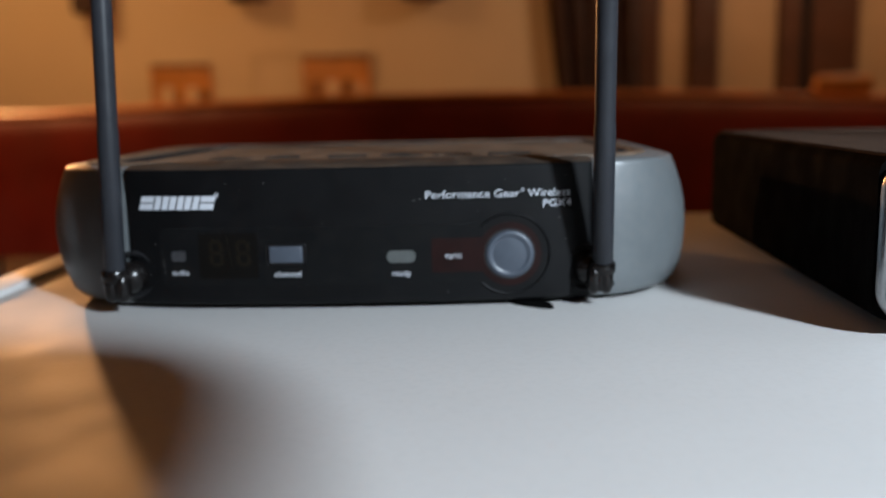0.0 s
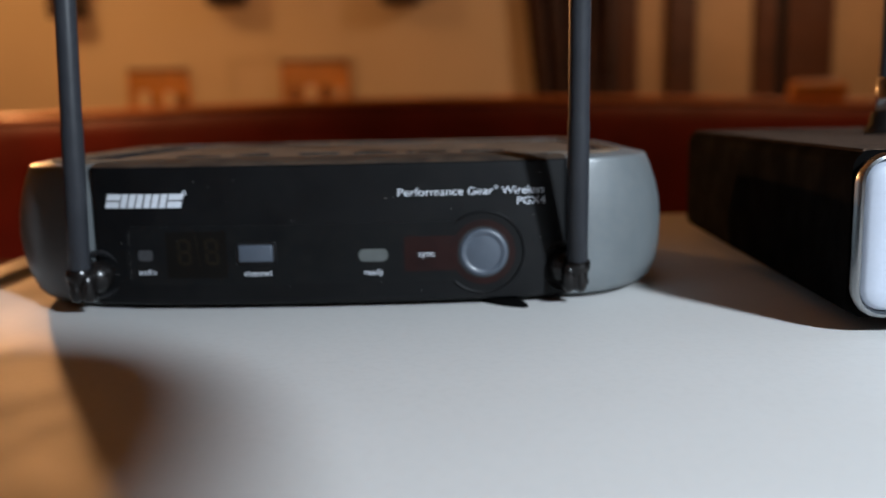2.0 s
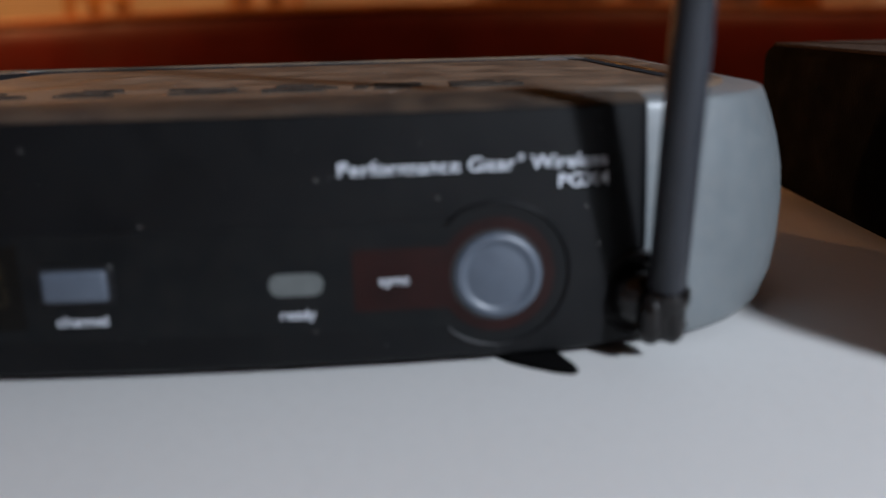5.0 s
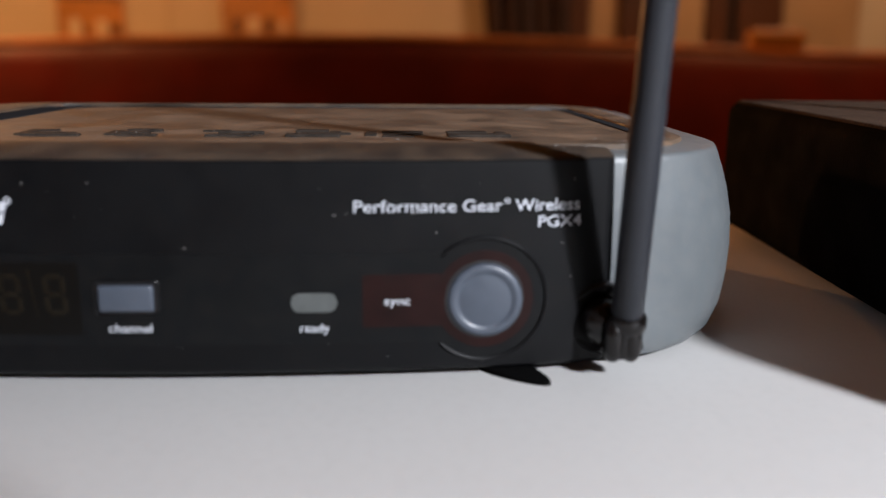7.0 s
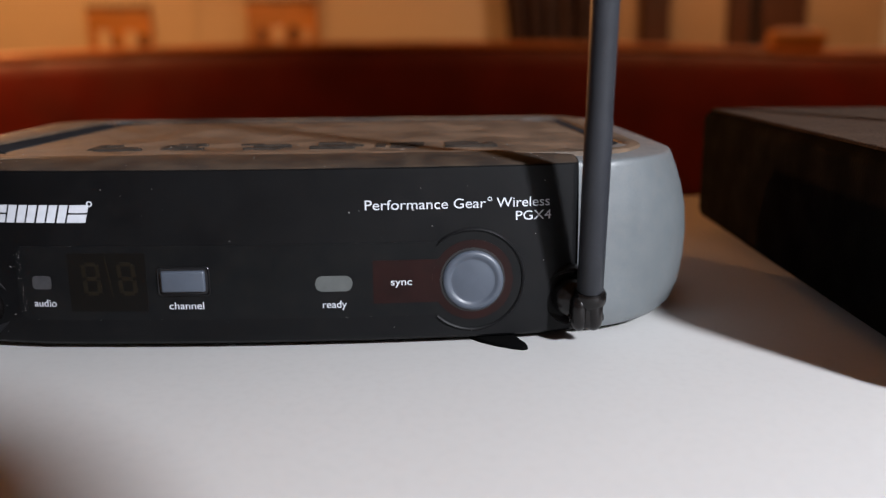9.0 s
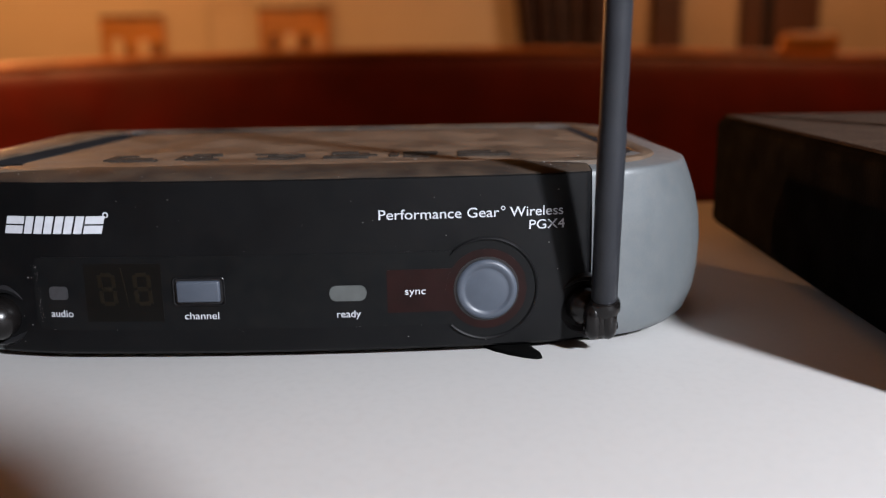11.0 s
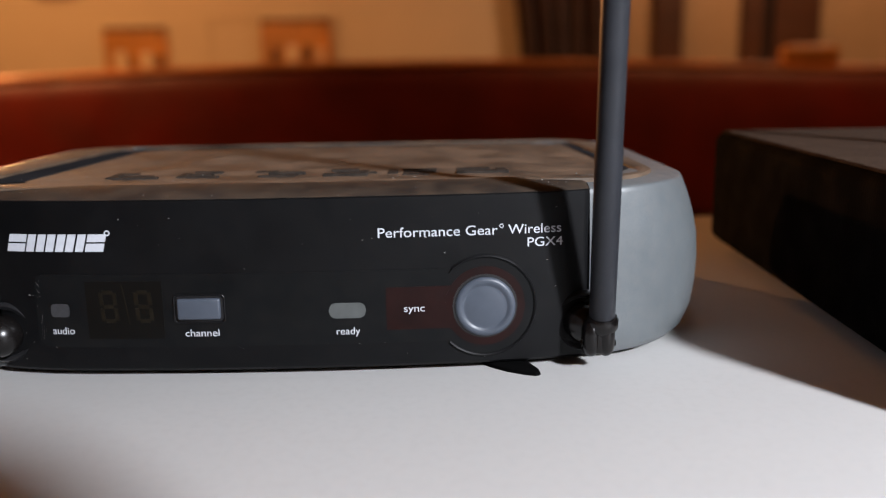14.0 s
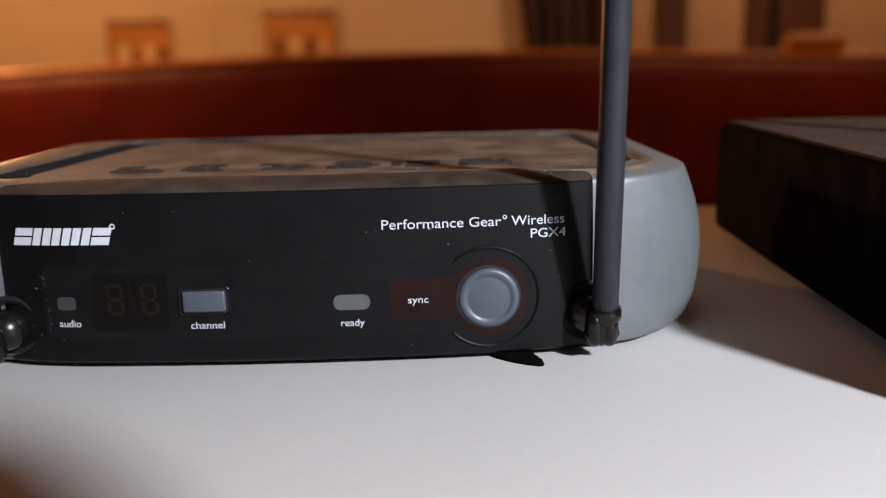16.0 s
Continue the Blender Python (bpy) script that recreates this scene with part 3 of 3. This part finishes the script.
B_W, B_D, B_H = 0.205, 0.156, 0.0406


def rounded_section(w, h, r, z0, inset=0.0):
    pts = []
    x0, x1, a0z, a1z = inset, w - inset, z0 + inset, z0 + h - inset
    r = max(0.0008, r - inset)
    for cx, cz, a0 in ((x1 - r, a0z + r, -90), (x1 - r, a1z - r, 0), (x0 + r, a1z - r, 90), (x0 + r, a0z + r, 180)):
        for i in range(7):
            a = radians(a0 + 15 * i)
            pts.append((cx + r * math.cos(a), cz + r * math.sin(a)))
    return pts


H0 = 0.0036
def section_rows(spec, r):
    return [[(x, y, z) for x, z in rounded_section(B_W, B_H - H0, r, H0, i)] for y, i in spec]


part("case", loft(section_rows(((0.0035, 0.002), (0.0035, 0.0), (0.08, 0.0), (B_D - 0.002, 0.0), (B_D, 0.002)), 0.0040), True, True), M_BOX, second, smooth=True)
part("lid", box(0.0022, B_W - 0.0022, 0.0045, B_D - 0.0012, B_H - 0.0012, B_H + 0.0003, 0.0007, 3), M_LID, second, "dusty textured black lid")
part("bezel", loft(section_rows(((0.0034, 0.0004), (0.0012, 0.0003), (0.0002, 0.0008), (0.0, 0.0014), (0.0010, 0.0019), (0.0020, 0.0020)), 0.0068), True, False), M_BEZEL, second, "satin silver bezel", smooth=True)
part("faceplate", loft(section_rows(((0.0024, 0.0019), (0.0008, 0.0023), (0.0001, 0.0032), (-0.0003, 0.0060)), 0.0068), True, True), M_FACE, second, "pale silver faceplate", smooth=True)
for ax in (0.0425, 0.1625):
    ant = thing("antenna", "black telescopic antenna with a bright metal sleeve", "antenna")
    ant.parent = second
    del ant["category"]
    ant.matrix_basis = Matrix.Translation((ax, 0.0840, B_H))
    part("base", lathe([(0.0058, -0.0005), (0.0060, 0.0012), (0.0046, 0.0032), (0.0042, 0.0062), (0.0036, 0.0072)], 28), M_HINGE, ant, smooth=True)
    part("sleeve", lathe([(0.0027, 0.007), (0.0030, 0.0076), (0.0030, 0.0165), (0.0026, 0.0172)], 24), M_CHROME, ant, "bright metal sleeve", smooth=True)
    part("rod", lathe([(0.0026, 0.017), (0.0026, 0.15), (0.0018, 0.153)], 24), M_ROD, ant, smooth=True)
for fx in (0.02, B_W - 0.02):
    for fy in (0.02, B_D - 0.02):
        part("foot_or_shade", lathe([(0.006, 0.0), (0.0062, 0.0006), (0.0058, 0.0050)], 18, at=(fx, fy, 0)), M_FOOT_SHADE, second)

# ---------------------------------------------------------------- bench behind the table
bench = thing("bench", "dark red vinyl bench with an orange varnished wooden top rail", "bench", (0, 2.2, FLOOR_Z))
L = 3.2


def bench_top(x):
    return 0.824 - 0.027 * min(1.0, (x / 1.1) ** 2) - 0.012 * max(0.0, abs(x) - 1.1)


xs = [-L + 2 * L * i / 80 for i in range(81)]
sec = [(0.0, -0.40), (-0.012, -0.30), (-0.020, -0.16), (-0.018, -0.06), (-0.010, -0.020), (0.002, -0.006), (0.03, -0.006), (0.05, -0.03), (0.05, -0.40)]
rows = [[(x, y, bench_top(x) + z) for y, z in sec] for x in xs]
part("backrest", loft(rows, True, True), M_BENCH, bench, "padded dark red vinyl back", smooth=True)
sec = [(-0.006, -0.006), (-0.013, 0.000), (-0.012, 0.010), (0.004, 0.016), (0.06, 0.016), (0.072, 0.008), (0.070, -0.010)]
rows = [[(x, y, bench_top(x) - 0.008 + z) for y, z in sec] for x in xs]
part("top_rail", loft(rows, True, True), M_RAIL, bench, "orange varnished wooden rail", smooth=True)
part("seat", box(-L, L, 0.05, 0.37, 0.38, 0.46, 0.02, 3), M_BENCH, bench, smooth=True)
for x in (-L, -0.8, 0.8, L):
    part("support", box(x - 0.02, x + 0.02, 0.02, 0.35, 0.0, 0.385, 0.004), M_WOOD, bench)

# wooden block on the rail of the bench
part_block = thing("wooden_box", "small orange wooden box on the top rail of the bench", "box", (1.085, 2.235, 0.0))
part("body", box(-0.08, 0.08, -0.03, 0.03, 0.051, 0.108, 0.022, 4), M_BOARD, part_block, smooth=True)

# ---------------------------------------------------------------- far wall
WY = RY1


def notice_board(x0, x1, z0, z1, seed, label):
    ob = thing("notice_board", label, "notice board", ((x0 + x1) / 2, WY, (z0 + z1) / 2), group="boards on the far wall")
    w, h = (x1 - x0) / 2, (z1 - z0) / 2
    part("panel", box(-w + 0.01, w - 0.01, -0.018, -0.002, -h + 0.01, h - 0.01), M_BOARD, ob)
    for a, b, c, d in ((-w, w, h - 0.025, h), (-w, w, -h, -h + 0.025), (-w, -w + 0.022, -h + 0.025, h - 0.025), (w - 0.022, w, -h + 0.025, h - 0.025)):
        part("frame_bar", box(a, b, -0.03, -0.002, c, d, 0.004), M_FRAME if d == h else M_BOARD, ob)
    r = random.Random(seed)
    for k in range(4):
        px = -w + 0.06 + k * (2 * w - 0.12) / 3.2
        pw, ph = r.uniform(0.03, 0.06), r.uniform(0.05, 0.09)
        part("notice", box(px, px + pw, -0.021, -0.0185, -h * 0.5 - 0.02, -h * 0.5 + ph), M_PAPER if k % 2 == seed % 2 else M_DARKPAPER, ob, "pinned sheet of paper")
    return ob


notice_board(-1.80, -1.44, 0.02, 0.31, 2, "framed orange wooden board with pale and dark sheets")
notice_board(-0.90, -0.50, 0.03, 0.345, 5, "wider framed orange wooden board with pale sheets")
mould = thing("wall_panel", "faint raised rectangular panel on the beige wall", "wall panel", (-0.83, WY, 0))
for a, b, c, d in ((-0.37, 0.38, 0.345, 0.365), (-0.37, -0.352, -0.3, 0.345), (0.362, 0.38, -0.3, 0.345)):
    part("moulding", box(a, b, -0.012, -0.001, c, d, 0.003), M_WALL, mould)
for x0, x1, z0 in ((-2.19, -2.0, 0.60), (-1.285, -1.08, 0.65), (-0.295, -0.075, 0.643)):
    sp = thing("loudspeaker", "small dark loudspeaker fixed to the wall", "loudspeaker", ((x0 + x1) / 2, WY, z0), group="wall loudspeakers")
    w = (x1 - x0) / 2
    part("cabinet", box(-w, w, -0.14, -0.012, 0, 0.30, 0.01), M_SPEAKER, sp)
    part("grille", box(-w + 0.015, w - 0.015, -0.148, -0.1385, 0.015, 0.285, 0.004), M_DRAPE, sp)
    part("bracket", box(-0.03, 0.03, -0.014, -0.001, 0.08, 0.22), M_STEEL, sp)

floor_lamp = thing("floor_lamp", "lit floor lamp with a warm glowing shade behind the bench", "lamp", (LAMP.x, LAMP.y, FLOOR_Z))
part("base", lathe([(0.14, 0.0), (0.14, 0.012), (0.02, 0.028)], 32), M_STEEL, floor_lamp, smooth=True)
part("pole", lathe([(0.011, 0.02), (0.011, 1.10)], 16), M_STEEL, floor_lamp, smooth=True)
part("bulb", lathe([(0.012, 1.10), (0.03, 1.14), (0.03, 1.19), (0.008, 1.22)], 20), M_GLOW, floor_lamp, "glowing bulb", smooth=True).visible_shadow = False

# drapes, posts and door leaves at the right of the far wall
def drape(x0, x1, lean, z0, z1, label):
    ob = thing("curtain", label, "curtain", (x0, WY - 0.10, 0))
    rows = []
    for j in range(9):
        z = z0 + (z1 - z0) * j / 8
        row = []
        for i in range(61):
            f = i / 60
            row.append(((x1 - x0) * f - lean * (z - 0.15) * (1 - f), 0.035 * math.sin(f * 34) + 0.012 * math.sin(f * 75 + z * 2), z))
        rows.append(row)
    part("cloth", loft(rows), M_DRAPE, ob, smooth=True).modifiers.new("thick", "SOLIDIFY").thickness = 0.006
    part("curtain_rod", lathe([(0.012, -0.25), (0.012, x1 - x0 + 0.1)], 12, "X", (0, 0, z1 + 0.012)), M_STEEL, ob)
    return ob


drape(0.585, 1.06, 0.11, FLOOR_Z + 0.02, 1.6, "dark plum curtain hanging in folds")
for x0, x1, mat, dep in ((1.06, 1.19, M_WOOD_MID, 0.05), (1.36, 1.52, M_WOOD, 0.09), (1.865, 1.985, M_WOOD_MID, 0.09), (2.045, 2.32, M_WOOD_MID, 0.07)):
    po = thing("wooden_post", "dark brown wooden upright against the wall", "post", ((x0 + x1) / 2, WY, FLOOR_Z), group="uprights on the far wall")
    w = (x1 - x0) / 2
    part("upright", box(-w, w, -dep, -0.001, 0.10, CEILING_Z - FLOOR_Z - 0.002, 0.006), mat, po)
    part("plinth", box(-w - 0.01, w + 0.01, -dep - 0.012, -0.001, 0.0, 0.10, 0.006), mat, po)
for x0, x1 in ((1.19, 1.36), (1.52, 1.865), (2.32, 2.80)):
    dl = thing("door_panel", "tan wooden panel between dark uprights", "panel", ((x0 + x1) / 2, WY, FLOOR_Z), group="tan panels on the far wall")
    w = (x1 - x0) / 2 - 0.003
    part("leaf", box(-w, w, -0.03, -0.001, 0.0, 2.6, 0.003), M_PANELWOOD, dl)
gap = thing("pipe", "black vertical pipe between two uprights", "pipe", (2.015, WY - 0.03, FLOOR_Z))
part("tube", lathe([(0.028, 0.0), (0.028, CEILING_Z - FLOOR_Z - 0.002)], 16), M_GROOVE, gap, smooth=True)
# housings above the added fill lights, all out of view
for cx, cy in [c[:2] for c in WALL_FILLS] + [SPOT_AT.xy, EAST_AT.xy]:
    cl = thing("fill_light_housing", "unseen ceiling housing for an added warm fill light", "lamp", (cx, cy, CEILING_Z), group="ceiling lights")
    part("housing", lathe([(0.26, -0.002), (0.27, -0.05), (0.25, -0.06)], 32), M_STEEL, cl, smooth=True)

# ---------------------------------------------------------------- work lamp beside the camera, out of view, with a shadow blocker
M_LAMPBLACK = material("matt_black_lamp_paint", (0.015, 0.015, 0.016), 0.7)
work_lamp = thing("work_lamp", "unseen matt black work lamp on the table, holding an added shadow blocker", "lamp", (KEY_AT.x, KEY_AT.y, TABLE_Z))
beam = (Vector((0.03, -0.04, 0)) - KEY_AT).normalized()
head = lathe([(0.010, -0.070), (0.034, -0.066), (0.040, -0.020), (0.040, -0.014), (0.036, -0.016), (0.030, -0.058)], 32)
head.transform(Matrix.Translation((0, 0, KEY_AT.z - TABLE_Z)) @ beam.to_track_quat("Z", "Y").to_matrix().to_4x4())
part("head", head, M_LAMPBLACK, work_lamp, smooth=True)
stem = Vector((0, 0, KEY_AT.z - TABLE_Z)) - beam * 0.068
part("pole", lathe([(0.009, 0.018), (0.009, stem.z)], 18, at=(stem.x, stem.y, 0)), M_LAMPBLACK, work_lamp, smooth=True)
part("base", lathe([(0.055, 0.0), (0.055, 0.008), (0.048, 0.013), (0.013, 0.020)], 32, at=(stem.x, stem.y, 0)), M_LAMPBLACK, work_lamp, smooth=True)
# unseen blocker added low in the beam: the camera's shadow, near left of the table
CAMERA_SHADOW = [(-0.105, -0.028), (-0.060, -0.029), (-0.042, -0.032), (-0.030, -0.040), (-0.019, -0.051), (-0.011, -0.062), (-0.004, -0.078), (0.002, -0.105), (0.003, -0.150), (-0.105, -0.150)]
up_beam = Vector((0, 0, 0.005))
rows = [[Vector((x, y, TABLE_Z)).lerp(KEY_AT, 0.30) + up_beam * k - Vector((KEY_AT.x, KEY_AT.y, TABLE_Z)) for x, y in CAMERA_SHADOW] for k in (-0.2, 0.2)]
part("shadow_blocker", loft(rows, True, True), M_LAMPBLACK, work_lamp, "unseen blocker that casts the camera's shadow on the table")
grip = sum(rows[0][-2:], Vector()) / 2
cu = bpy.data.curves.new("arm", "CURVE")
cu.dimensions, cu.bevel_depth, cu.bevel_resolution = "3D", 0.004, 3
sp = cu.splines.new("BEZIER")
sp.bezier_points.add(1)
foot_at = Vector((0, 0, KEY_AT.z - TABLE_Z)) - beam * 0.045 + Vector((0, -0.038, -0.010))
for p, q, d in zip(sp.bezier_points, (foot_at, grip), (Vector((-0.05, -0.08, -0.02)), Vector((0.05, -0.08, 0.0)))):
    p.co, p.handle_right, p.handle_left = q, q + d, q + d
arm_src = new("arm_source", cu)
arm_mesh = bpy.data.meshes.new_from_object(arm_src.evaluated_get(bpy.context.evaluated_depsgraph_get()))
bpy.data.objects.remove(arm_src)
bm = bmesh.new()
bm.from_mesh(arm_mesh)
part("arm", bm, M_LAMPBLACK, work_lamp, "unseen bent black arm added to hold the shadow blocker", smooth=True)
